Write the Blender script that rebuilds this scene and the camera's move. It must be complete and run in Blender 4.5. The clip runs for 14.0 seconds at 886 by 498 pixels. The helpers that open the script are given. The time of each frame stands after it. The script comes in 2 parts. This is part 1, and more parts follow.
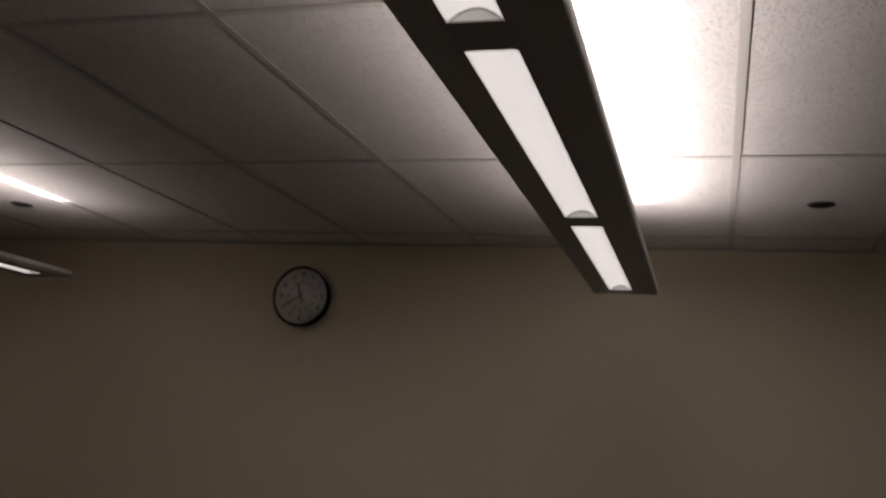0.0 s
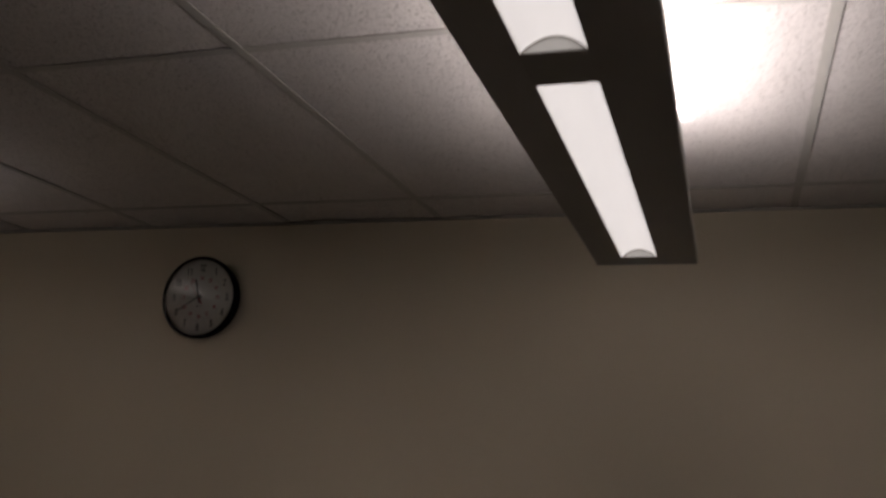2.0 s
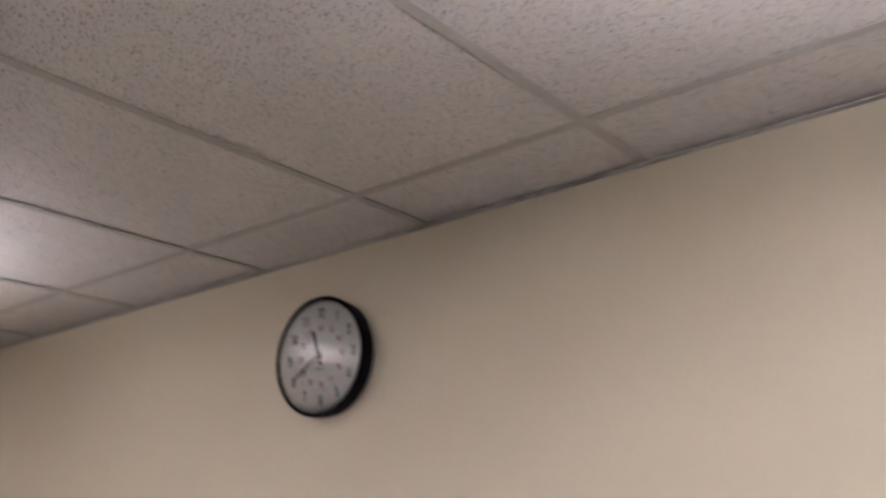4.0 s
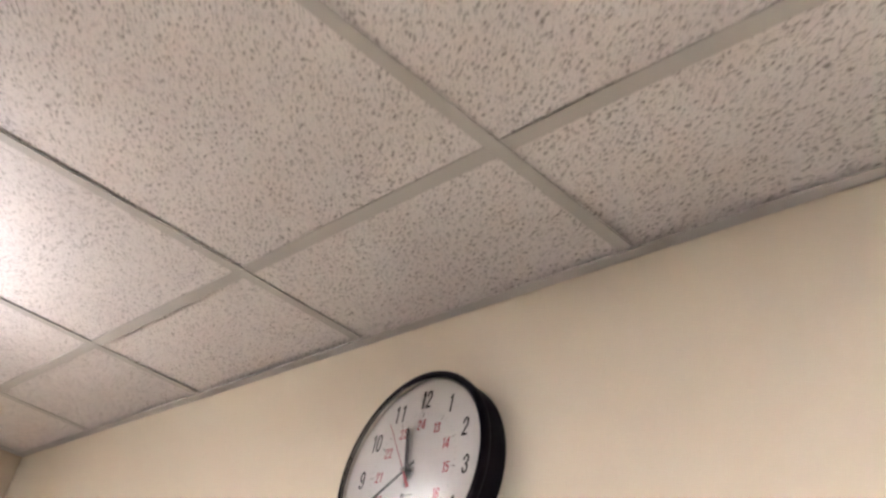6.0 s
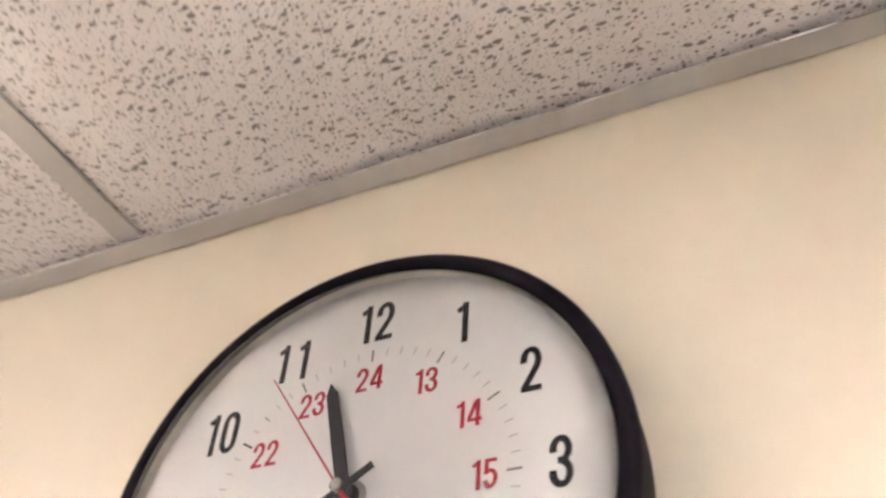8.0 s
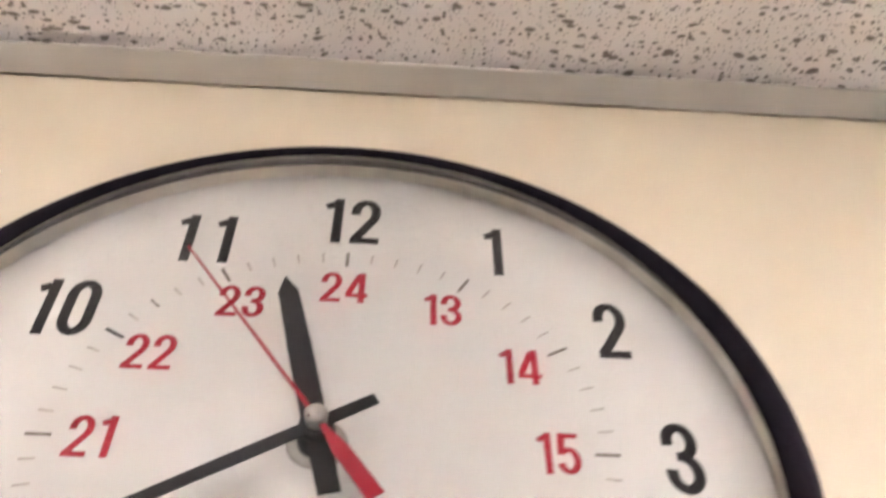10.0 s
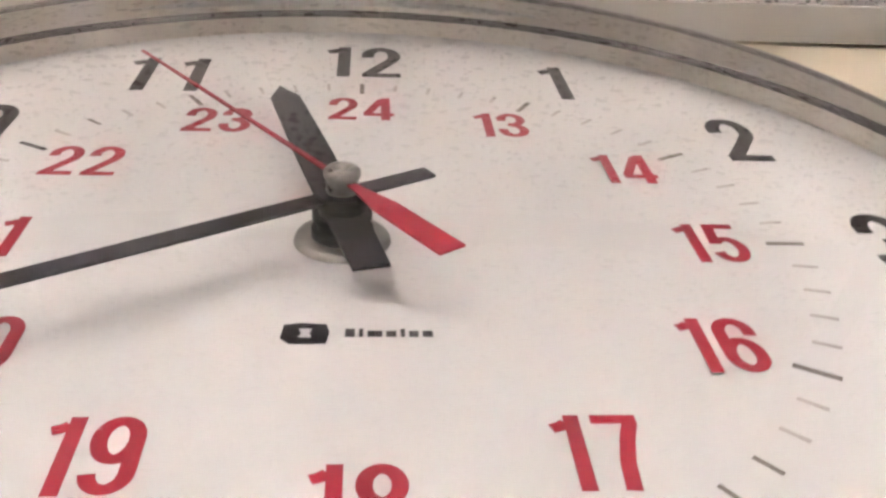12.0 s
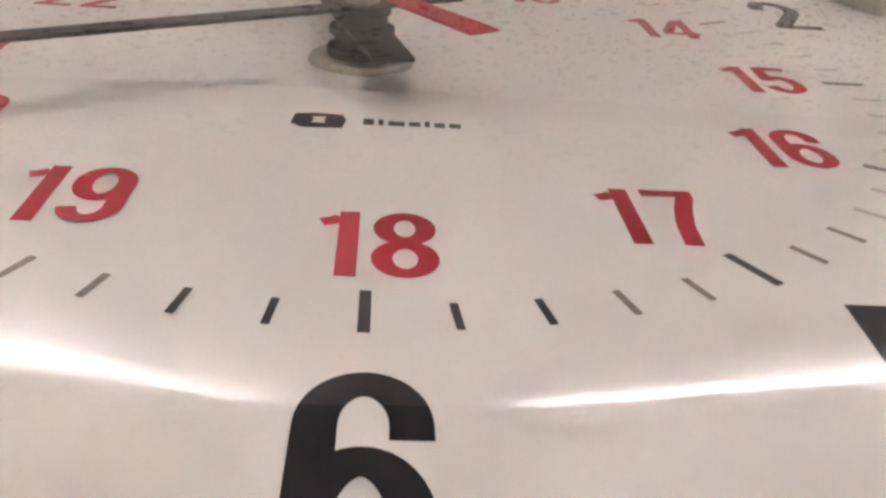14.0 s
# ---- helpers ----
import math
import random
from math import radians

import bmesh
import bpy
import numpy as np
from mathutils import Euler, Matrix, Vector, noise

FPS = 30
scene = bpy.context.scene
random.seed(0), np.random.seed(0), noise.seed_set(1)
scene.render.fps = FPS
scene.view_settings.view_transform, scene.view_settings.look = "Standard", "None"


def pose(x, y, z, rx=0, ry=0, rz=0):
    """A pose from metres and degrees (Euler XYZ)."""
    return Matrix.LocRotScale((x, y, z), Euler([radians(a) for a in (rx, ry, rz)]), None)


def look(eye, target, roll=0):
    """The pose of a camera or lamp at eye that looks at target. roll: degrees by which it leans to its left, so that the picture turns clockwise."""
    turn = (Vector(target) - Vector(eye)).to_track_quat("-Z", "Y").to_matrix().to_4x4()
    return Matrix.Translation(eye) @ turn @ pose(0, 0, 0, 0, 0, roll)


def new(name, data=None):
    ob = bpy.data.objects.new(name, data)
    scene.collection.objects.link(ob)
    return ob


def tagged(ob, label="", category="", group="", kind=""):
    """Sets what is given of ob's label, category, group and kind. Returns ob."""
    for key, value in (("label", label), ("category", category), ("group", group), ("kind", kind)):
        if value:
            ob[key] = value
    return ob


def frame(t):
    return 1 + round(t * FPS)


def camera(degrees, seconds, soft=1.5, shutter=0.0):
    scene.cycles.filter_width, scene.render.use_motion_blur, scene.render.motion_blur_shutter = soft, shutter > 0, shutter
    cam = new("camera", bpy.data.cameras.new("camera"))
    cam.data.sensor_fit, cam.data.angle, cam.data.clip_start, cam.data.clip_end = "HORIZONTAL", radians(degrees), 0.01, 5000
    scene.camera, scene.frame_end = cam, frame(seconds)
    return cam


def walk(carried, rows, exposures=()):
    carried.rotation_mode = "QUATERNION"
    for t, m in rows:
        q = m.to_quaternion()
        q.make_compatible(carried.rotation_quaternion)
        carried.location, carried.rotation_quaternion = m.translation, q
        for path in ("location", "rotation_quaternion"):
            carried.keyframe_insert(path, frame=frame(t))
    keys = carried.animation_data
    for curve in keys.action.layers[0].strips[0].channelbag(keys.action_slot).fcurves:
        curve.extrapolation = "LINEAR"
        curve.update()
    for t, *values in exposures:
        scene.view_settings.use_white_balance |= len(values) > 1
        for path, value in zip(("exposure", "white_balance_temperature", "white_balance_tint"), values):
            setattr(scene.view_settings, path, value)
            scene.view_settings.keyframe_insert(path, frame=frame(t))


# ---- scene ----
cam = camera(50.5, 14.0, soft=2.6, shutter=0.5)
PATH = [
    (0, (2.122, -4.559, 1.667), (1.555, -2.678, 2.042), 4.2),
    (0.5, (2.075, -4.219, 1.702), (1.616, -2.309, 2.078), 5.0),
    (1, (2.04, -3.854, 1.722), (1.69, -1.91, 2.034), 3.0),
    (1.5, (2.028, -3.519, 1.748), (1.556, -1.623, 2.174), 4.0),
    (2, (1.973, -3.194, 1.751), (1.383, -1.331, 2.177), 2.7),
    (2.5, (1.924, -2.827, 1.775), (1.238, -1.0, 2.216), -1.7),
    (3, (1.888, -2.407, 1.791), (0.964, -0.705, 2.291), -0.7),
    (3.5, (1.842, -2.101, 1.781), (0.781, -0.479, 2.276), -0.8),
    (4, (1.733, -1.791, 1.804), (0.586, -0.271, 2.414), -1.8),
    (4.2, (1.663, -1.702, 1.837), (0.412, -0.265, 2.445), -2.8),
    (6.3, (0.937, -0.755, 1.892), (-0.445, 0.235, 2.947), 14.1),
    (6.5, (0.842, -0.701, 1.929), (-0.529, 0.315, 2.972), 14.8),
    (7, (0.615, -0.617, 1.961), (-0.562, 0.471, 3.156), 12.7),
    (7.2, (0.532, -0.562, 1.990), (-0.581, 0.559, 3.215), 10.6),
    (9.3, (0.041, -0.365, 2.096), (0.016, 1.003, 3.555), 1.1),
    (9.5, (0.046, -0.34, 2.099), (0.008, 0.985, 3.596), 2.9),
    (10, (0.02, -0.287, 2.109), (0.114, 0.995, 3.642), -0.5),
    (10.5, (-0.008, -0.225, 2.116), (0.101, 1.01, 3.685), -2.3),
    (11, (0.013, -0.183, 2.122), (0.098, 0.938, 3.776), -0.4),
    (11.5, (0.006, -0.148, 2.128), (0.134, 0.908, 3.822), -2.7),
    (12, (0.002, -0.137, 2.129), (0.162, 0.839, 3.868), -7.6),
    (12.5, (0.011, -0.118, 2.129), (0.129, 0.85, 3.875), -7.1),
    (13, (0.012, -0.098, 2.128), (0.093, 0.858, 3.883), -5.5),
    (13.5, (0.005, -0.088, 2.127), (0.111, 0.811, 3.910), -5.5),
    (14, (0.001, -0.094, 2.125), (0.142, 0.823, 3.896), -5.7),
]
EXPOSURES = [(0, -1.83, 6850, 14), (2.2, -1.83, 6850, 14), (2.6, -1.68, 6750, 14), (3, -1.08, 6600, 14), (3.5, 0.47, 6300, 14), (4, 1.02, 6150, 14), (4.2, 1.22, 6150, 14), (6.3, 2.37, 6300, 12),
             (7, 2.68, 6300, 12), (9.3, 3.22, 6350, 11), (10.5, 3.18, 6330, 11), (11, 3.15, 6300, 11), (12, 3.23, 6200, 11), (12.6, 3.17, 6200, 11), (13.2, 2.82, 6350, 11), (14, 2.72, 6450, 12)]
walk(cam, [(t, look(eye, target, roll)) for t, eye, target, roll in PATH], EXPOSURES)

# ---- sizes of the room (metres; the clock wall is the plane y = 0) ----
CEILING = 2.594            # underside of the ceiling grid
PITCH = 0.6096             # two feet between tees, four feet along the tiles
GRID_X, GRID_Y = -0.272, -0.279
LEFT, RIGHT, BACK = -2.02, 3.75, -8.7
CLOCK = Vector((0.0, -0.043, 2.30))   # centre of the dial
DIAL = 0.0917              # radius of the ring of minute marks

# ---- world: a closed room, only the faintest ambient ----
world = bpy.data.worlds.new("world")
scene.world = world
world.use_nodes = True
world.node_tree.nodes["Background"].inputs[0].default_value = (0.0025, 0.0025, 0.0025, 1)


def area_lamp(name, place, size_x, size_y, power, turn, colour, spread=160):
    data = bpy.data.lights.new(name, "AREA")
    data.shape, data.size, data.size_y, data.energy, data.color = "RECTANGLE", size_x, size_y, power, colour
    ob = new(name, data)
    ob.matrix_world = pose(*place, *turn)
    data.spread = radians(spread)
    return ob


# ---- materials ----
def material(name):
    m = bpy.data.materials.new(name)
    m.use_nodes = True
    nodes, links = m.node_tree.nodes, m.node_tree.links
    return m, nodes, links, nodes["Principled BSDF"]


def ramp(nodes, stops):
    r = nodes.new("ShaderNodeValToRGB")
    while len(r.color_ramp.elements) < len(stops):
        r.color_ramp.elements.new(0.5)
    for e, (p, c) in zip(r.color_ramp.elements, stops):
        e.position, e.color = p, (*c, 1)
    return r


def painted(name, colour, vary=0.05, grain=300.0, blotch=1.5, rough=0.6, bump=0.1, metallic=0.0, depth=0.0004, shine=0.5):
    """Paint or plastic: broad blotches and a fine grain in colour, gloss and relief."""
    m, nodes, links, bsdf = material(name)
    co = nodes.new("ShaderNodeTexCoord")
    big, fine = nodes.new("ShaderNodeTexNoise"), nodes.new("ShaderNodeTexNoise")
    big.inputs["Scale"].default_value, fine.inputs["Scale"].default_value = blotch, grain
    big.inputs["Detail"].default_value, fine.inputs["Detail"].default_value = 5, 3
    for n in (big, fine):
        links.new(co.outputs["Object"], n.inputs["Vector"])
    dark = tuple(c * (1 - vary) for c in colour)
    light = tuple(min(1, c * (1 + vary)) for c in colour)
    r = ramp(nodes, [(0.3, dark), (0.7, light)])
    links.new(big.outputs["Fac"], r.inputs["Fac"])
    links.new(r.outputs["Color"], bsdf.inputs["Base Color"])
    g = nodes.new("ShaderNodeMapRange")
    g.inputs["To Min"].default_value, g.inputs["To Max"].default_value = rough - 0.08, min(1, rough + 0.08)
    links.new(big.outputs["Fac"], g.inputs["Value"])
    links.new(g.outputs["Result"], bsdf.inputs["Roughness"])
    b = nodes.new("ShaderNodeBump")
    b.inputs["Strength"].default_value, b.inputs["Distance"].default_value = bump, depth
    links.new(fine.outputs["Fac"], b.inputs["Height"])
    links.new(b.outputs["Normal"], bsdf.inputs["Normal"])
    bsdf.inputs["Metallic"].default_value = metallic
    bsdf.inputs["Specular IOR Level"].default_value = shine
    return m


def fissured_tile():
    """Mineral-fibre ceiling tile: off-white, with short dark fissures in all directions and fine pinholes."""
    m, nodes, links, bsdf = material("mineral_fibre_tile")
    co = nodes.new("ShaderNodeTexCoord")
    warp = nodes.new("ShaderNodeTexNoise")
    warp.inputs["Scale"].default_value, warp.inputs["Detail"].default_value = 16, 2
    links.new(co.outputs["Object"], warp.inputs["Vector"])
    height = None
    for turn, scale, stretch, limit, share in ((24, 150, 2.3, 0.25, 0.30), (82, 142, 2.4, 0.24, 0.28), (-38, 158, 2.0, 0.25, 0.30), (0, 225, 1.2, 0.30, 0.40), (50, 430, 1.0, 0.28, 0.4)):
        mp = nodes.new("ShaderNodeMapping")
        mp.inputs["Rotation"].default_value = (0, 0, radians(turn))
        mp.inputs["Location"].default_value = (turn * 0.37, scale * 0.11, 0)
        mp.inputs["Scale"].default_value = (scale / stretch, scale, scale)
        add = nodes.new("ShaderNodeVectorMath")
        add.operation = "MULTIPLY_ADD"
        add.inputs[1].default_value = (0.02, 0.02, 0)
        links.new(warp.outputs["Color"], add.inputs[0])
        links.new(co.outputs["Object"], add.inputs[2])
        links.new(add.outputs["Vector"], mp.inputs["Vector"])
        vo = nodes.new("ShaderNodeTexVoronoi")
        vo.voronoi_dimensions = "2D"
        vo.inputs["Scale"].default_value = 1.0
        links.new(mp.outputs["Vector"], vo.inputs["Vector"])
        sep = nodes.new("ShaderNodeSeparateColor")
        links.new(vo.outputs["Color"], sep.inputs["Color"])
        size = nodes.new("ShaderNodeMapRange")      # only some cells hold a fissure, each of its own size
        size.inputs["From Min"].default_value, size.inputs["From Max"].default_value = 1 - share, 1.0
        size.inputs["To Min"].default_value, size.inputs["To Max"].default_value = limit * 0.35, limit
        size.clamp = False
        links.new(sep.outputs["Red"], size.inputs["Value"])
        sub = nodes.new("ShaderNodeMath")
        sub.operation = "SUBTRACT"
        links.new(size.outputs["Result"], sub.inputs[0])
        links.new(vo.outputs["Distance"], sub.inputs[1])
        soft = nodes.new("ShaderNodeMapRange")
        soft.inputs["From Min"].default_value, soft.inputs["From Max"].default_value = -0.01, 0.06
        links.new(sub.outputs["Value"], soft.inputs["Value"])
        if height is None:
            height = soft.outputs["Result"]
        else:
            mx = nodes.new("ShaderNodeMath")
            mx.operation = "MAXIMUM"
            links.new(height, mx.inputs[0])
            links.new(soft.outputs["Result"], mx.inputs[1])
            height = mx.outputs["Value"]
    stain = nodes.new("ShaderNodeTexNoise")
    stain.inputs["Scale"].default_value, stain.inputs["Detail"].default_value = 2.2, 6
    links.new(co.outputs["Object"], stain.inputs["Vector"])
    r = ramp(nodes, [(0.3, (0.71, 0.67, 0.645)), (0.7, (0.79, 0.75, 0.725))])
    links.new(stain.outputs["Fac"], r.inputs["Fac"])
    mix = nodes.new("ShaderNodeMix")
    mix.data_type = "RGBA"
    mix.inputs["B"].default_value = (0.17, 0.145, 0.125, 1)
    fade = nodes.new("ShaderNodeMath")
    fade.operation = "MULTIPLY"
    fade.inputs[1].default_value = 0.88
    links.new(height, fade.inputs[0])
    links.new(fade.outputs["Value"], mix.inputs["Factor"])
    links.new(r.outputs["Color"], mix.inputs["A"])
    links.new(mix.outputs["Result"], bsdf.inputs["Base Color"])
    fine = nodes.new("ShaderNodeTexNoise")
    fine.inputs["Scale"].default_value, fine.inputs["Detail"].default_value = 420, 4
    links.new(co.outputs["Object"], fine.inputs["Vector"])
    lump = nodes.new("ShaderNodeMath")
    lump.operation = "MULTIPLY_ADD"
    lump.inputs[1].default_value = 0.35
    links.new(fine.outputs["Fac"], lump.inputs[0])
    inv = nodes.new("ShaderNodeMath")
    inv.operation = "SUBTRACT"
    inv.inputs[0].default_value = 1
    links.new(height, inv.inputs[1])
    links.new(inv.outputs["Value"], lump.inputs[2])
    b = nodes.new("ShaderNodeBump")
    b.inputs["Strength"].default_value, b.inputs["Distance"].default_value = 0.6, 0.0015
    links.new(lump.outputs["Value"], b.inputs["Height"])
    links.new(b.outputs["Normal"], bsdf.inputs["Normal"])
    bsdf.inputs["Roughness"].default_value = 0.95
    return m


def ribbed_lens(strength):
    """Glowing acrylic lens with fine lengthwise prisms."""
    m, nodes, links, bsdf = material("ribbed_acrylic_lens")
    co = nodes.new("ShaderNodeTexCoord")
    wave = nodes.new("ShaderNodeTexWave")
    wave.wave_type, wave.bands_direction, wave.wave_profile = "BANDS", "X", "SIN"
    wave.inputs["Scale"].default_value = 109.6
    links.new(co.outputs["Object"], wave.inputs["Vector"])
    r = nodes.new("ShaderNodeMapRange")
    r.inputs["To Min"].default_value, r.inputs["To Max"].default_value = strength * 0.3, strength * 1.45
    links.new(wave.outputs["Fac"], r.inputs["Value"])
    bsdf.inputs["Base Color"].default_value = (0.8, 0.8, 0.78, 1)
    bsdf.inputs["Roughness"].default_value = 0.35
    bsdf.inputs["Emission Color"].default_value = (1.0, 0.965, 0.97, 1)
    links.new(r.outputs["Result"], bsdf.inputs["Emission Strength"])
    return m


def clear_crystal():
    """Clear acrylic clock crystal: see-through, with a Fresnel gloss and a few greasy smears in it."""
    m, nodes, links, bsdf = material("clear_acrylic")
    nodes.remove(bsdf)
    co = nodes.new("ShaderNodeTexCoord")
    clear, gloss, mix = nodes.new("ShaderNodeBsdfTransparent"), nodes.new("ShaderNodeBsdfGlossy"), nodes.new("ShaderNodeMixShader")
    fres = nodes.new("ShaderNodeFresnel")
    fres.inputs["IOR"].default_value = 1.52
    smear = nodes.new("ShaderNodeTexNoise")
    smear.inputs["Scale"].default_value, smear.inputs["Detail"].default_value, smear.inputs["Distortion"].default_value = 14, 6, 1.5
    links.new(co.outputs["Object"], smear.inputs["Vector"])
    r = nodes.new("ShaderNodeMapRange")
    r.inputs["From Min"].default_value, r.inputs["From Max"].default_value = 0.45, 0.8
    r.inputs["To Min"].default_value, r.inputs["To Max"].default_value = 0.004, 0.025
    links.new(smear.outputs["Fac"], r.inputs["Value"])
    links.new(r.outputs["Result"], gloss.inputs["Roughness"])
    clear.inputs["Color"].default_value = (0.985, 0.98, 0.965, 1)
    links.new(fres.outputs["Fac"], mix.inputs["Fac"])
    links.new(clear.outputs["BSDF"], mix.inputs[1])
    links.new(gloss.outputs["BSDF"], mix.inputs[2])
    links.new(mix.outputs["Shader"], nodes["Material Output"].inputs["Surface"])
    return m


WALL_PAINT = painted("cream_wall_paint", (0.655, 0.585, 0.452), vary=0.025, grain=420, blotch=0.9, rough=0.62, bump=0.25)
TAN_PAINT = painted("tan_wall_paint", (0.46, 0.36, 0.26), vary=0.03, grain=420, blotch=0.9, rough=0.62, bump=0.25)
DARK_PAINT = painted("darkened_back_wall", (0.10, 0.095, 0.09), vary=0.03, grain=420, blotch=0.9, rough=0.7, bump=0.25)
PLAIN_PAINT = painted("grey_beige_wall_paint", (0.42, 0.41, 0.40), vary=0.03, grain=420, blotch=0.9, rough=0.62, bump=0.25)
TILE = fissured_tile()
TEE = painted("white_enamelled_steel", (0.51, 0.49, 0.455), vary=0.05, grain=60, blotch=6, rough=0.65, bump=0.03)
CARPET = painted("grey_carpet", (0.09, 0.088, 0.086), vary=0.2, grain=500, blotch=3, rough=0.95, bump=0.8, depth=0.003)
FIXTURE = painted("bronze_grey_enamel", (0.30, 0.275, 0.25), vary=0.04, grain=250, blotch=2, rough=0.5, bump=0.04)
FIXTURE_WHITE = painted("white_reflector_enamel", (0.8, 0.79, 0.76), vary=0.03, grain=200, blotch=4, rough=0.5, bump=0.03)
LENS = ribbed_lens(2.6)
STEEL = painted("brushed_steel", (0.55, 0.54, 0.52), vary=0.08, grain=700, blotch=40, rough=0.28, bump=0.05, metallic=1.0)
NICKEL = painted("tarnished_nickel", (0.34, 0.32, 0.29), vary=0.15, grain=700, blotch=90, rough=0.3, bump=0.05, metallic=1.0)
CHROME = painted("dull_chrome", (0.075, 0.068, 0.064), vary=0.06, grain=300, blotch=30, rough=0.3, bump=0.02, metallic=1.0)
GRILLE = painted("dark_grille_enamel", (0.20, 0.18, 0.165), vary=0.1, grain=120, blotch=8, rough=0.6, bump=0.03)
CASE = painted("black_plastic", (0.008, 0.006, 0.009), vary=0.25, grain=900, blotch=25, rough=0.55, bump=0.12, shine=0.05)
DIAL_WHITE = painted("white_dial_enamel", (0.66, 0.648, 0.628), vary=0.018, grain=500, blotch=18, rough=0.5, bump=0.03)
DIAL_WALL = painted("yellowed_dial_edge", (0.76, 0.71, 0.62), vary=0.10, grain=160, blotch=60, rough=0.55, bump=0.1)
BLACK_INK = painted("black_ink", (0.011, 0.009, 0.012), vary=0.2, grain=900, blotch=60, rough=0.5, bump=0.02, shine=0.1)
GREY_INK = painted("dark_grey_ink", (0.05, 0.045, 0.045), vary=0.35, grain=900, blotch=120, rough=0.55, bump=0.02, shine=0.15)
MID_BROWN_INK = painted("mid_brown_ink", (0.20, 0.175, 0.15), vary=0.35, grain=900, blotch=120, rough=0.55, bump=0.02, shine=0.2)
PALE_BROWN_INK = painted("pale_brown_ink", (0.46, 0.43, 0.40), vary=0.3, grain=900, blotch=120, rough=0.55, bump=0.02, shine=0.2)
RED_INK = painted("red_ink", (0.37, 0.018, 0.036), vary=0.08, grain=900, blotch=60, rough=0.5, bump=0.02, shine=0.12)
HAND_BLACK = painted("matt_black_hand", (0.012, 0.011, 0.015), vary=0.2, grain=800, blotch=80, rough=0.45, bump=0.05, shine=0.18)
CRYSTAL = clear_crystal()


# ---- building helpers ----
def part(name, bm, mat, parent=None, label="", smooth=False):
    me = bpy.data.meshes.new(name)
    bm.normal_update()
    bm.to_mesh(me)
    bm.free()
    if smooth:
        me.shade_smooth()
    me.materials.append(mat)
    ob = new(name, me)
    if parent is not None:
        ob.parent = parent
    if label:
        ob["label"] = label
    return ob


def box(bm, x0, x1, y0, y1, z0, z1, bevel=0.0):
    made = bmesh.ops.create_cube(bm, size=1)["verts"]
    for v in made:
        v.co = Vector(((x0 + x1) / 2 + v.co.x * (x1 - x0), (y0 + y1) / 2 + v.co.y * (y1 - y0), (z0 + z1) / 2 + v.co.z * (z1 - z0)))
    if bevel:
        edges = {e for v in made for e in v.link_edges}
        bmesh.ops.bevel(bm, geom=list(edges), offset=bevel, segments=2, affect="EDGES", profile=0.7)
    return bm


def lathe(profile, steps=96, closed=False):
    """A turned body about the y axis, from (radius, y) pairs."""
    bm = bmesh.new()
    rings = []
    for r, y in profile:
        if r < 1e-6:
            rings.append([bm.verts.new((0, y, 0))])
        else:
            rings.append([bm.verts.new((r * math.sin(2 * math.pi * k / steps), y, r * math.cos(2 * math.pi * k / steps))) for k in range(steps)])
    pairs = list(zip(rings, rings[1:])) + ([(rings[-1], rings[0])] if closed else [])
    for a, b in pairs:
        for k in range(steps):
            n = (k + 1) % steps
            if len(a) == 1 and len(b) == 1:
                continue
            if len(a) == 1:
                bm.faces.new((a[0], b[k], b[n]))
            elif len(b) == 1:
                bm.faces.new((a[k], b[0], a[n]))
            else:
                bm.faces.new((a[k], b[k], b[n], a[n]))
    bmesh.ops.recalc_face_normals(bm, faces=bm.faces)
    return bm


def slab(outline, y0, y1, bevel=0.0):
    """A flat plate from an outline in (x, z), between two depths."""
    bm = bmesh.new()
    face = bm.faces.new([bm.verts.new((x, y0, z)) for x, z in outline])
    grown = bmesh.ops.extrude_face_region(bm, geom=[face])["geom"]
    for v in grown:
        if isinstance(v, bmesh.types.BMVert):
            v.co.y = y1
    bmesh.ops.recalc_face_normals(bm, faces=bm.faces)
    if bevel:
        bmesh.ops.bevel(bm, geom=list(bm.edges), offset=bevel, segments=2, affect="EDGES", profile=0.6)
    return bm


# ---- structure ----
def structure(name, bm, mat, label, category):
    return tagged(part(name, bm, mat), label, category, kind="structure")


T = 0.15
TOP = CEILING + 0.35
structure("wall_north", box(bmesh.new(), LEFT - T, RIGHT + T, 0.0, T, 0.0, TOP), WALL_PAINT, "cream painted plain wall that carries the clock", "wall")
# the unseen back wall is coloured dark so the crystal mirrors little over the print
structure("wall_south", box(bmesh.new(), LEFT - T, RIGHT + T, BACK - T, BACK, 0.0, TOP), DARK_PAINT, "unseen plain wall at the room's end, darkened for the crystal's reflections", "wall")
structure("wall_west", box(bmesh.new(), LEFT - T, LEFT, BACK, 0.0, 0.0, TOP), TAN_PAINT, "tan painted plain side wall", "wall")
structure("wall_east", box(bmesh.new(), RIGHT, RIGHT + T, BACK, 0.0, 0.0, TOP), PLAIN_PAINT, "grey-beige painted plain side wall", "wall")
structure("floor", box(bmesh.new(), LEFT - T, RIGHT + T, BACK - T, T, -0.1, 0.0), CARPET, "dark grey carpeted floor", "floor")

xs = [GRID_X + PITCH * i for i in range(-4, 8)]
xs = [LEFT] + [x for x in xs if LEFT + 0.05 < x < RIGHT - 0.05] + [RIGHT]
ys = [GRID_Y - 2 * PITCH * j for j in range(0, 8)]
ys = [0.0] + [y for y in ys if BACK + 0.05 < y < -0.05] + [BACK]
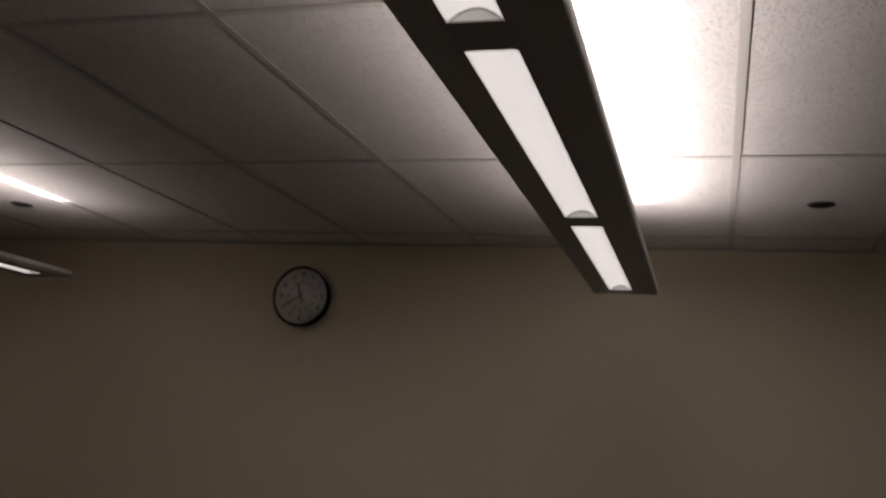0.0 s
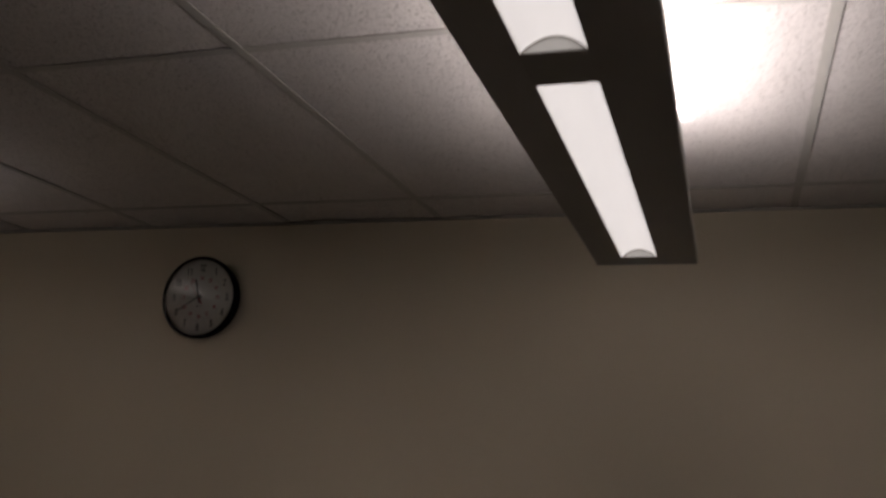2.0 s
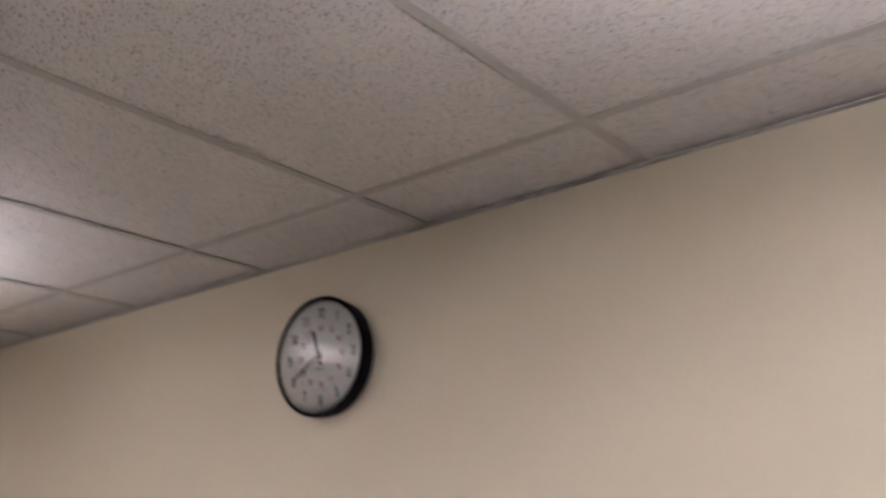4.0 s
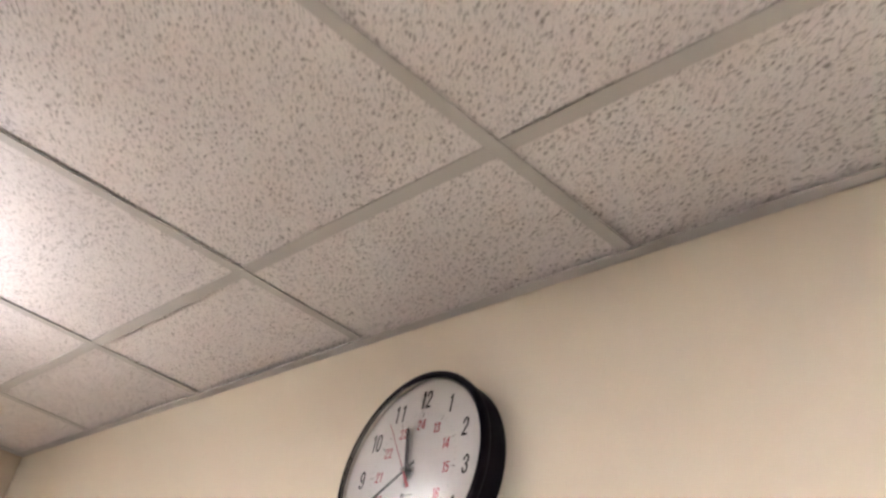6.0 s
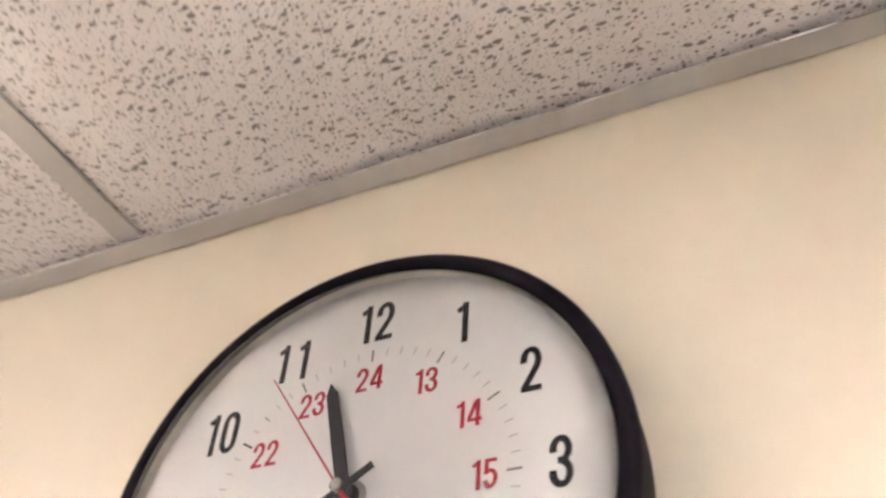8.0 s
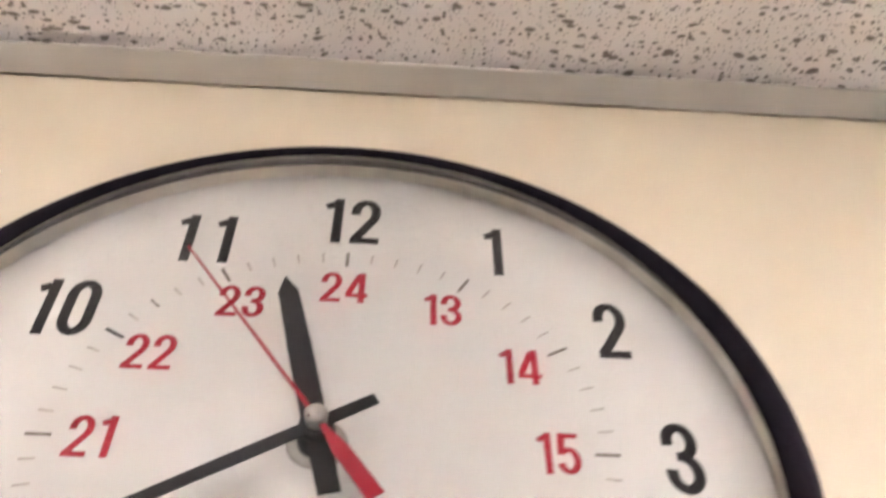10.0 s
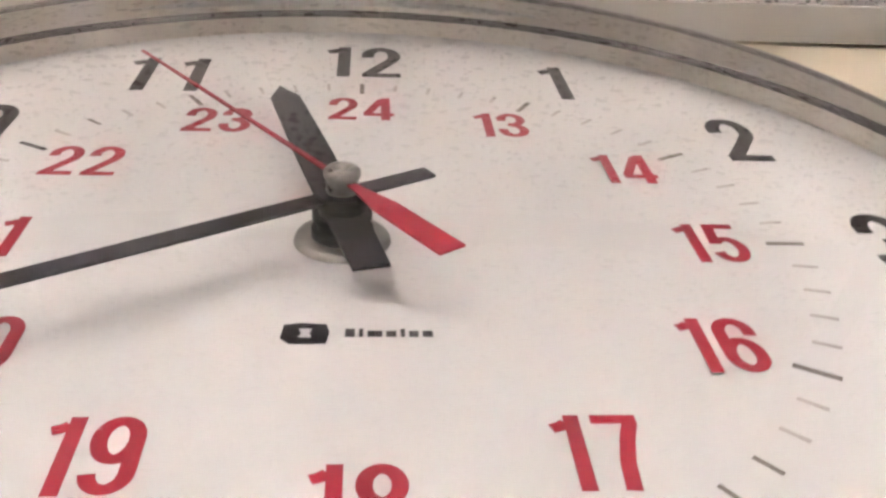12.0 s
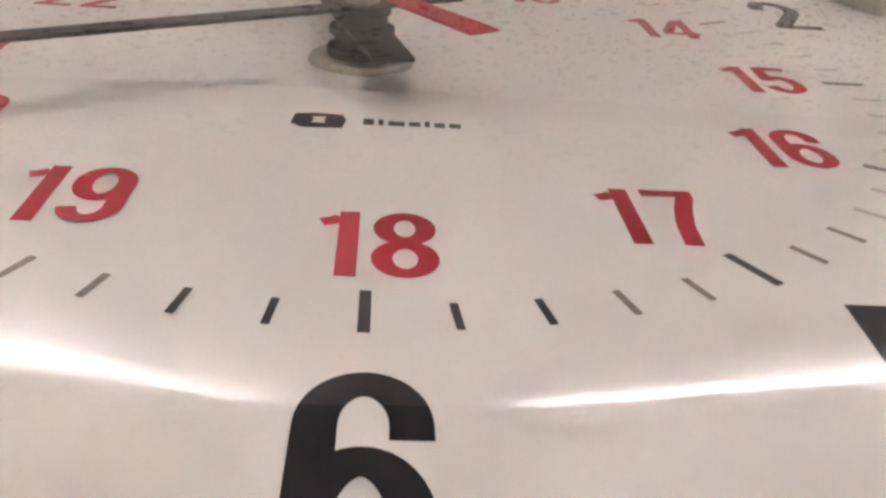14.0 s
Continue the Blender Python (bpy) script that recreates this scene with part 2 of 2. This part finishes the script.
VENT = (GRID_X + 5 * PITCH, GRID_Y - 2 * PITCH, GRID_X + 6 * PITCH, GRID_Y - PITCH)     # opening of the return-air grille

bm = bmesh.new()
rng = random.Random(4)
for xa, xb in zip(xs, xs[1:]):
    for yb, ya in zip(ys, ys[1:]):
        cells = [(xa, xb, ya, yb)]
        if abs(xa - VENT[0]) < 0.01 and abs(ya - VENT[1]) < 0.01:
            cells = [(xa, xb, VENT[3], yb)]
        for x0, x1, y0, y1 in cells:
            lift = 0.0035 + rng.random() * 0.002
            tilt = (rng.random() - 0.5) * 0.0016
            vs = box(bm, x0 + 0.006, x1 - 0.006, y0 + 0.006, y1 - 0.006, CEILING + lift, CEILING + lift + 0.016)
            bm.verts.ensure_lookup_table()
            for v in bm.verts[-8:]:
                v.co.z += tilt * (1 if v.co.x > (x0 + x1) / 2 else -1)
structure("ceiling", bm, TILE, "suspended ceiling of off-white fissured mineral-fibre tiles", "ceiling")

bm = bmesh.new()
box(bm, LEFT - T, RIGHT + T, BACK - T, T, TOP, TOP + 0.12)
structure("ceiling_slab", bm, CARPET, "dark structural slab over the suspended ceiling", "ceiling")

FLANGE = 0.012
grid = tagged(new("ceiling_grid"), "off-white enamelled steel tee bars between the ceiling tiles", "ceiling grid", kind="structure")
for x in xs[1:-1]:
    bm = bmesh.new()
    box(bm, x - FLANGE, x + FLANGE, BACK + 0.0215, -0.0218, CEILING, CEILING + 0.0022, 0.0006)
    box(bm, x - 0.001, x + 0.001, BACK + 0.0215, -0.0218, CEILING + 0.0022, CEILING + 0.04)
    part("main_tee", bm, TEE, grid)


def cross_tee(x0, x1, y):
    part("cross_tee", box(bmesh.new(), x0, x1, y - FLANGE, y + FLANGE, CEILING + 0.0003, CEILING + 0.0025, 0.0006), TEE, grid)


for y in ys[1:-1]:
    for xa, xb in zip(xs, xs[1:]):
        cross_tee(xa + (FLANGE + 0.0004 if xa > LEFT else 0.0215), xb - (FLANGE + 0.0004 if xb < RIGHT else 0.0215), y)
cross_tee(VENT[0] + FLANGE + 0.0004, VENT[2] - FLANGE - 0.0004, VENT[3])


def angle_trim(name, x0, x1, y0, y1, leg):
    bm = bmesh.new()
    box(bm, x0, x1, y0, y1, CEILING - 0.0050, CEILING - 0.0028, 0.0005)
    box(bm, *leg, CEILING - 0.0028, CEILING + 0.022)
    structure(name, bm, TEE, "off-white enamelled steel wall angle under the ceiling's edge", "trim")


angle_trim("trim_north", LEFT + 0.0215, RIGHT - 0.0215, -0.0215, -0.0022, (LEFT + 0.0215, RIGHT - 0.0215, -0.0040, -0.0026))
angle_trim("trim_south", LEFT + 0.0215, RIGHT - 0.0215, BACK + 0.0006, BACK + 0.0215, (LEFT + 0.0215, RIGHT - 0.0215, BACK + 0.0006, BACK + 0.0018))
angle_trim("trim_west", LEFT + 0.0006, LEFT + 0.021, BACK, 0.0, (LEFT + 0.0006, LEFT + 0.0018, BACK, 0.0))
angle_trim("trim_east", RIGHT - 0.021, RIGHT - 0.0006, BACK, 0.0, (RIGHT - 0.0018, RIGHT - 0.0006, BACK, 0.0))


# ---- pendant lights ----
HALF, OPEN, MODULE, LENS_LENGTH, END = 0.1235, 0.0425, 1.219, 1.116, 0.087
COUNT = 6
SHIFT = -0.011             # the lenses lie a little off the body's middle
LENGTH = 2 * END + COUNT * LENS_LENGTH + (COUNT - 1) * (MODULE - LENS_LENGTH)


def lens_spans():
    return [(-END - k * MODULE - LENS_LENGTH, -END - k * MODULE) for k in range(COUNT)]


def vault(y0, y1):
    """The ribbed barrel of one lens, arched up into the body."""
    bm = bmesh.new()
    n, rise, rings = 60, 0.021, []
    for k in range(n + 1):
        a = -1 + 2 * k / n
        x, z = SHIFT + OPEN * a, 0.002 + rise * (1 - a * a) - (0.0009 if k % 2 else 0.0)
        rings.append([bm.verts.new((x, y, z)) for y in (y0, y1)])
    for a, b in zip(rings, rings[1:]):
        bm.faces.new((a[0], a[1], b[1], b[0]))
    return bm


def half_moon(y0, y1):
    n, rise = 20, 0.021
    out = [(SHIFT + OPEN * (-1 + 2 * k / n), 0.0015 + rise * (1 - (-1 + 2 * k / n) ** 2)) for k in range(n + 1)]
    return slab(out, y0, y1)


def arc_strip(y0, y1):
    """A thin strip that follows the lens's arch."""
    bm, n, rise = bmesh.new(), 20, 0.021
    rings = []
    for k in range(n + 1):
        a = -1 + 2 * k / n
        x, z = SHIFT + OPEN * a, 0.0015 + rise * (1 - a * a)
        rings.append([bm.verts.new((x, y, h)) for y, h in ((y0, z - 0.0034), (y1, z - 0.0034), (y1, z - 0.001), (y0, z - 0.001))])
    for p, q in zip(rings, rings[1:]):
        for i in range(4):
            bm.faces.new((p[i], p[(i + 1) % 4], q[(i + 1) % 4], q[i]))
    bmesh.ops.recalc_face_normals(bm, faces=bm.faces)
    return bm


def pendant_light(place, turn, label):
    thing = new("pendant_light")
    tagged(thing, label, "pendant light", group="pendant lights")
    spans = lens_spans()
    bm = bmesh.new()
    for side in (-1, 1):
        inner, outer = SHIFT + side * OPEN, side * HALF
        box(bm, min(inner, outer), max(inner, outer), -LENGTH, 0, 0, 0.004, 0.0012)
    edges = [0.0] + [v for a, b in spans for v in (b, a)] + [-LENGTH]
    for hi, lo in zip(edges[::2], edges[1::2]):
        box(bm, SHIFT - OPEN, SHIFT + OPEN, lo, hi, 0.0002, 0.0042)
    part("bottom_plate", bm, FIXTURE, thing)
    for side in (-1, 1):
        x = side * HALF
        part("side_panel", box(bmesh.new(), x - 0.0015, x + 0.0015, -LENGTH, 0, 0.004, 0.014, 0.0008), FIXTURE, thing)
        part("reflector_edge", box(bmesh.new(), x - 0.0010, x + 0.0010, -LENGTH, 0, 0.0144, 0.033, 0.0005), FIXTURE_WHITE, thing, "white upper edge that catches the light")
    for y in (-0.0015, -LENGTH + 0.0015):
        part("end_cap", box(bmesh.new(), -HALF + 0.002, HALF - 0.002, y - 0.0015, y + 0.0015, 0.004, 0.036, 0.0006), FIXTURE, thing)
    part("gear_tray", box(bmesh.new(), -HALF + 0.002, HALF - 0.002, -LENGTH + 0.003, -0.003, 0.026, 0.030), FIXTURE_WHITE, thing, "white reflector tray")
    for a, b in spans:
        lens = part("lens", vault(a + 0.001, b - 0.001), LENS, thing, "glowing white ribbed acrylic lens")
        for y in (a, b):
            part("lens_end", half_moon(y - 0.0008, y + 0.0008), FIXTURE_WHITE, lens)
            inward = 0.0016 if y == a else -0.0016
            part("gasket", arc_strip(y + inward - 0.0006, y + inward + 0.0006), FIXTURE, lens, "thin dark arched gasket")
    for y in (-0.9, -LENGTH / 2, -LENGTH + 0.9):
        bm = bmesh.new()
        bmesh.ops.create_cone(bm, segments=8, radius1=0.0012, radius2=0.0012, depth=CEILING - place[2] - 0.030, matrix=Matrix.Translation((0, y, 0.030 + (CEILING - place[2] - 0.030) / 2)))
        part("suspension_cable", bm, STEEL, thing)
    thing.matrix_world = pose(*place, 0, 0, turn)
    return thing


LAMP_Z = 2.243
LAMPS = ((1.763, -0.817), (-0.960, -0.817))
TURN = 0.6                 # both hang a little askew to the room
pendant_light((LAMPS[0][0], LAMPS[0][1], LAMP_Z), TURN, "long bronze-grey metal pendant light with lit ribbed lenses")
pendant_light((LAMPS[1][0], LAMPS[1][1], LAMP_Z), TURN, "long bronze-grey metal pendant light beyond the clock")
# the upward half of each pendant: bare tubes that spread wide, set dimmer on the second; an added narrow lamp puts a
# hot band on the ceiling for the crystal to mirror
for (lx, ly), wide, narrow in zip(LAMPS, (138, 60), (46, 38)):
    centre = (lx + LENGTH / 2 * math.sin(radians(TURN)), ly - LENGTH / 2)
    area_lamp("uplight_tubes", (*centre, LAMP_Z + 0.037), 0.16, LENGTH - 0.16, wide, (180, 0, -TURN), (1.0, 0.955, 0.975))
    area_lamp("streak_lamp", (*centre, LAMP_Z + 0.039), 0.05, LENGTH - 0.16, narrow, (180, 0, -TURN), (1.0, 0.955, 0.975), 14)


# ---- ceiling fittings ----
def sprinkler_head(x, y):
    thing = new("sprinkler_head")
    tagged(thing, "concealed sprinkler under a dark domed metal cover plate", "sprinkler", group="ceiling sprinklers")
    thing.matrix_world = pose(x, y, CEILING + 0.0035, 90, 0, 0)
    part("collar", lathe([(0.044, 0.001), (0.047, -0.0035), (0.050, -0.0030), (0.0515, 0.0), (0.0515, 0.003)], 48), GRILLE, thing, smooth=True)
    part("cover_plate", lathe([(0.0, -0.0125), (0.016, -0.0120), (0.030, -0.0102), (0.040, -0.0072), (0.0455, -0.0035), (0.0460, 0.0)], 48), CHROME, thing, "dull dark domed plate", smooth=True)
    part("centre_stud", lathe([(0.0, -0.0150), (0.0030, -0.0146), (0.0042, -0.0132), (0.0044, -0.0115)], 16), STEEL, thing, smooth=True)
    return thing


sprinkler_head(2.483, -0.872)
sprinkler_head(-1.17, -0.834)


def return_grille():
    thing = new("ceiling_vent")
    tagged(thing, "dark square return-air grille set into the tiled ceiling", "vent")
    x0, y0, x1, y1 = VENT
    thing.matrix_world = pose((x0 + x1) / 2, (y0 + y1) / 2, CEILING)
    h = PITCH / 2 - FLANGE - 0.002
    bm = bmesh.new()
    for s in (-1, 1):
        box(bm, -h, h, s * h - 0.012, s * h + 0.012, 0.0015, 0.020, 0.001)
        box(bm, s * h - 0.012, s * h + 0.012, -h + 0.012, h - 0.012, 0.0015, 0.020, 0.001)
    part("frame", bm, GRILLE, thing)
    part("backing", box(bmesh.new(), -h, h, -h, h, 0.045, 0.05), GRILLE, thing)
    for k in range(16):
        y = -h + 0.03 + k * (2 * h - 0.06) / 15
        bm = box(bmesh.new(), -h + 0.012, h - 0.012, -0.0012, 0.0012, -0.014, 0.014)
        s = part("slat", bm, GRILLE, thing)
        s.matrix_basis = pose(0, y, 0.018, 40, 0, 0)


return_grille()


# ---- the wall clock ----
def arc(cx, cz, rx, rz, a0, a1, n=18):
    """Points of an ellipse's arc; degrees, 0 to the right, 90 up."""
    return [(cx + rx * math.cos(radians(a0 + (a1 - a0) * k / n)), cz + rz * math.sin(radians(a0 + (a1 - a0) * k / n))) for k in range(n + 1)]


# Condensed bold figures as centre lines in a box 1 high; each stroke is (points, closed).
WIDE = 0.46
FIGURES = {
    "0": (WIDE, [(arc(0.23, 0.70, 0.165, 0.235, 0, 180) + arc(0.23, 0.30, 0.165, 0.235, 180, 360), True)]),
    "1": (0.29, [([(0.225, 0.0), (0.225, 1.0)], False), ([(0.02, 0.81), (0.10, 0.835), (0.165, 0.885)], False)]),
    "2": (WIDE, [(arc(0.23, 0.705, 0.165, 0.23, 195, 0) + arc(0.10, 0.70, 0.295, 0.33, -5, -38, 8) + [(0.085, 0.10)], False), ([(0.0, 0.065), (0.46, 0.065)], False)]),
    "3": (WIDE, [(arc(0.22, 0.725, 0.16, 0.21, 195, -80), False), (arc(0.22, 0.28, 0.17, 0.215, 85, -195), False), ([(0.15, 0.515), (0.25, 0.515)], False)]),
    "4": (0.50, [([(0.36, 0.0), (0.36, 1.0)], False), ([(0.0, 0.245), (0.50, 0.245)], False), ([(0.055, 0.28), (0.30, 0.93)], False)]),
    "5": (WIDE, [([(0.03, 0.935), (0.43, 0.935)], False), ([(0.105, 0.94), (0.075, 0.47)], False), (arc(0.22, 0.33, 0.17, 0.265, 140, -165), False)]),
    "6": (WIDE, [([(0.395, 0.66)] + arc(0.23, 0.73, 0.165, 0.205, 0, 180) + [(0.065, 0.30)] + arc(0.23, 0.30, 0.165, 0.235, 180, 330), False), (arc(0.23, 0.30, 0.165, 0.265, 332, 530), False)]),
    "7": (0.44, [([(0.0, 0.935), (0.44, 0.935)], False), ([(0.375, 0.90), (0.30, 0.66), (0.235, 0.36), (0.21, 0.0)], False)]),
    "8": (WIDE, [(arc(0.23, 0.735, 0.155, 0.20, 0, 360, 30), True), (arc(0.23, 0.275, 0.165, 0.21, 0, 360, 30), True)]),
    "9": (WIDE, [(arc(0.23, 0.27, 0.165, 0.205, 185, 360) + [(0.395, 0.70)] + arc(0.23, 0.70, 0.165, 0.235, 0, 150), False), (arc(0.23, 0.70, 0.165, 0.265, 152, 350), False)]),
}


def printed(text, size, wide, heavy, gap):
    """A number in condensed bold figures, centred: its height, the stretch across and the stroke's weight."""
    bm = bmesh.new()
    gap = 0.30 if text == "11" else gap
    total = sum(FIGURES[c][0] for c in text) + gap * (len(text) - 1)
    left, layer = -total / 2, 0
    for c in text:
        w, strokes = FIGURES[c]
        for pts, closed in strokes:
            half = heavy / 2
            pairs = []
            count = len(pts)
            for k, (x, z) in enumerate(pts):
                a = pts[(k - 1) % count] if closed or k else pts[0]
                b = pts[(k + 1) % count] if closed or k < count - 1 else pts[-1]
                d = Vector((b[0] - a[0], b[1] - a[1]))
                if d.length < 1e-9:
                    d = Vector((pts[(k + 2) % count][0] - x, pts[(k + 2) % count][1] - z))
                d.normalize()
                # strokes along the way are heavier across than in height, as in a bold figure
                nx, nz = -d.y * half, d.x * half * 0.84
                pairs.append(((x + nx, z + nz), (x - nx, z - nz)))
            spans = list(zip(pairs, pairs[1:])) + ([(pairs[-1], pairs[0])] if closed else [])
            y = -0.00010 - 0.00003 * layer
            rings = {}
            def vert(p, deep):
                key = (round(p[0], 6), round(p[1], 6), deep)
                if key not in rings:
                    rings[key] = bm.verts.new(((left + p[0]) * size * wide, 0.0 if deep else y, (p[1] - 0.5) * size))
                return rings[key]
            for (a, b), (c2, d2) in spans:
                quad = [vert(p, False) for p in (a, b, d2, c2)]
                if len(set(quad)) == 4:
                    try:
                        bm.faces.new(quad)
                    except ValueError:
                        pass
            layer = (layer + 1) % 3
        left += w + gap
    bmesh.ops.recalc_face_normals(bm, faces=bm.faces)
    for f in bm.faces:
        if f.normal.y > 0:
            f.normal_flip()
    return bm


def wall_clock():
    thing = new("wall_clock")
    tagged(thing, "round black-rimmed wall clock with black and red numbers, crystal dusty", "clock")
    depth = -CLOCK.y
    # case: a drum against the wall behind a slightly wider rounded rim
    part("case", lathe([(0.0, depth - 0.001), (0.148, depth - 0.001), (0.1545, depth - 0.003), (0.1555, depth - 0.008), (0.1565, 0.012), (0.1565, 0.006)], 128), CASE, thing, smooth=True)
    part("rim", lathe([(0.1491, 0.004), (0.1488, -0.0050), (0.1494, -0.0060), (0.1524, -0.0090), (0.1560, -0.0098), (0.1586, -0.0080), (0.1598, -0.0050), (0.1598, 0.0018), (0.1588, 0.0050), (0.1560, 0.0065)], 160), CASE, thing, "glossy black plastic rim", smooth=True)
    dial = part("dial", lathe([(0.0, 0.0), (0.05, 0.0), (0.10, 0.0), (0.1500, 0.0), (0.1500, 0.003), (0.0, 0.003)], 128), DIAL_WHITE, thing, "off-white printed dial")
    part("dial_edge", lathe([(0.1472, 0.002), (0.1478, -0.0002), (0.1483, -0.0024), (0.1487, -0.0050)], 160), DIAL_WALL, thing, "yellowed inner edge of the dial", smooth=True)
    ink = -0.00005

    def put(ob, r, minute):
        a = radians(6 * minute)
        ob.location = (DIAL * r * math.sin(a), ink, DIAL * r * math.cos(a))

    for n in range(1, 13):
        ob = part("number", printed(str(n), 0.315 * DIAL, 0.88, 0.155, 0.16), BLACK_INK, dial, "black number " + str(n))
        put(ob, 1.265, n * 5)
        if n in (5, 6):
            ob.location += Vector((0.0004, 0, -0.0008))
    for n in range(13, 25):
        ob = part("number", printed(str(n), 0.182 * DIAL, 0.99, 0.15, 0.115), RED_INK, dial, "red number " + str(n))
        put(ob, 0.818, n * 5)
        if n in (17, 18):      # these two are printed a little out of place
            ob.location += Vector((-0.0004, 0, -0.0002)) if n == 17 else Vector((0.0010, 0, -0.0008))

    def mark(w, r0, r1):
        return slab([(-w / 2, r0 * DIAL), (w / 2, r0 * DIAL), (w / 2, r1 * DIAL), (-w / 2, r1 * DIAL)], 0.0, -0.0001)

    # the minute track's ink is darkest at the bottom and by the tens, and paler elsewhere
    shared = {}
    for k in range(60):
        five = k % 5 == 0
        if k in (28, 29, 30, 31, 32, 50, 25, 35):
            state, mat = "full", GREY_INK
        elif five or k in (23, 24, 26, 27, 33, 34, 38, 39, 52):
            state, mat = "mid", MID_BROWN_INK
        else:
            state, mat = "pale", PALE_BROWN_INK
        if (five, state) not in shared:
            ob = part("minute_mark", mark(0.0013, 0.95, 1.04) if five else mark(0.0009, 0.978, 1.034), mat, dial)
            shared[five, state] = ob.data
        else:
            ob = new("minute_mark", shared[five, state])
            ob.parent = dial
        ob.matrix_basis = pose(0, ink, 0, 0, 6 * k, 0)

    # the maker's mark below the centre: a dark block with a light core, and a row of small bars
    bm = slab([(-0.0130, -0.0357), (-0.0113, -0.0374), (-0.0098, -0.0374), (-0.0050, -0.0372), (-0.0045, -0.0338), (-0.0052, -0.0314), (-0.0098, -0.0310), (-0.0126, -0.0316)], ink, ink - 0.0001)
    part("emblem", bm, BLACK_INK, dial, "small dark emblem")
    part("emblem_core", slab([(-0.0099, -0.0355), (-0.0076, -0.0355), (-0.0080, -0.0342), (-0.0076, -0.0329), (-0.0099, -0.0329), (-0.0094, -0.0342)], ink - 0.0001, ink - 0.00016), DIAL_WHITE, dial)
    x = -0.0018
    for w, h in ((0.0017, 0.0024), (0.0008, 0.0024), (0.0026, 0.0018), (0.0018, 0.0018), (0.0008, 0.0024), (0.0017, 0.0018), (0.0018, 0.0018)):
        part("lettering_bar", slab([(x, -0.0352), (x + w, -0.0352), (x + w, -0.0352 + h), (x, -0.0352 + h)], ink, ink - 0.0001), GREY_INK, dial)
        x += w + 0.0007

    # works: washer, nut and the stacked tubes of the hands
    part("washer", lathe([(0.0, -0.0014), (0.0085, -0.0014), (0.0096, -0.0010), (0.0100, 0.0)], 48), NICKEL, thing, "dull steel washer", smooth=True)
    part("hour_tube", lathe([(0.0064, 0.0), (0.0064, -0.0030), (0.0052, -0.0034), (0.0050, -0.0050), (0.0061, -0.0054), (0.0061, -0.0066), (0.0, -0.0066)], 32), HAND_BLACK, thing)
    part("minute_tube", lathe([(0.0048, -0.0066), (0.0048, -0.0088), (0.0054, -0.0092), (0.0054, -0.0112), (0.0, -0.0112)], 32), HAND_BLACK, thing)
    part("centre_cap", lathe([(0.0032, -0.0112), (0.0033, -0.0140), (0.0037, -0.0146), (0.0037, -0.0158), (0.0030, -0.0164), (0.0014, -0.0164), (0.0011, -0.0158), (0.0, -0.0158)], 32), NICKEL, thing, "small steel centre cap", smooth=True)

    def hand(name, outline, y, thick, mat, degrees, label):
        ob = part(name, slab([(px, pz) for px, pz in outline], y, y - thick, 0.00018), mat, thing, label)
        ob.matrix_basis = pose(0, 0, 0, 0, degrees, 0)
        return ob

    hand("hour_hand", [(-0.0036, -0.0240), (0.0036, -0.0240), (0.0041, 0.0), (0.0043, 0.030), (0.0038, 0.066), (0.0, 0.0745), (-0.0038, 0.066), (-0.0043, 0.030), (-0.0041, 0.0)], -0.0066, 0.0008, HAND_BLACK, -14.5, "black tapered hour hand")
    hand("minute_hand", [(-0.0022, -0.0215), (0.0022, -0.0215), (0.0023, 0.0), (0.0023, 0.030), (0.0019, 0.094), (0.0, 0.1040), (-0.0019, 0.094), (-0.0023, 0.030), (-0.0023, 0.0)], -0.0100, 0.0008, HAND_BLACK, 238.2, "long black pointed minute hand")
    hand("second_hand", [(-0.0030, -0.0350), (0.0030, -0.0350), (0.0028, -0.0150), (0.0012, -0.0060), (0.0007, 0.0), (0.0004, 0.0965), (-0.0004, 0.0965), (-0.0007, 0.0), (-0.0012, -0.0060), (-0.0028, -0.0150)], -0.0136, 0.0005, RED_INK, -35.0, "thin red second hand with a broad tail")

    # the domed crystal, clipped inside the rim
    edge = 0.1486      # almost flat, with a steep rounded shoulder
    def cap(r):
        return -0.0074 - 0.0066 * (1 - (r / edge) ** 2) - 0.0155 * (1 - (r / edge) ** 12)
    steps = [edge * (1 - (1 - k / 56) ** 1.7) for k in range(57)]
    shell = lathe([(r, cap(r)) for r in steps], 160)
    for f in shell.faces:
        if f.normal.y > 0:
            f.normal_flip()
    crystal = part("crystal", shell, CRYSTAL, thing, "clear domed acrylic crystal", smooth=True)
    crystal.visible_shadow = False
    for ob in thing.children:      # the dial is printed a little off the works' axis
        if ob is not dial:
            ob.location.x = -0.0032
    thing.matrix_world = Matrix.Translation(CLOCK)
    return thing


wall_clock()
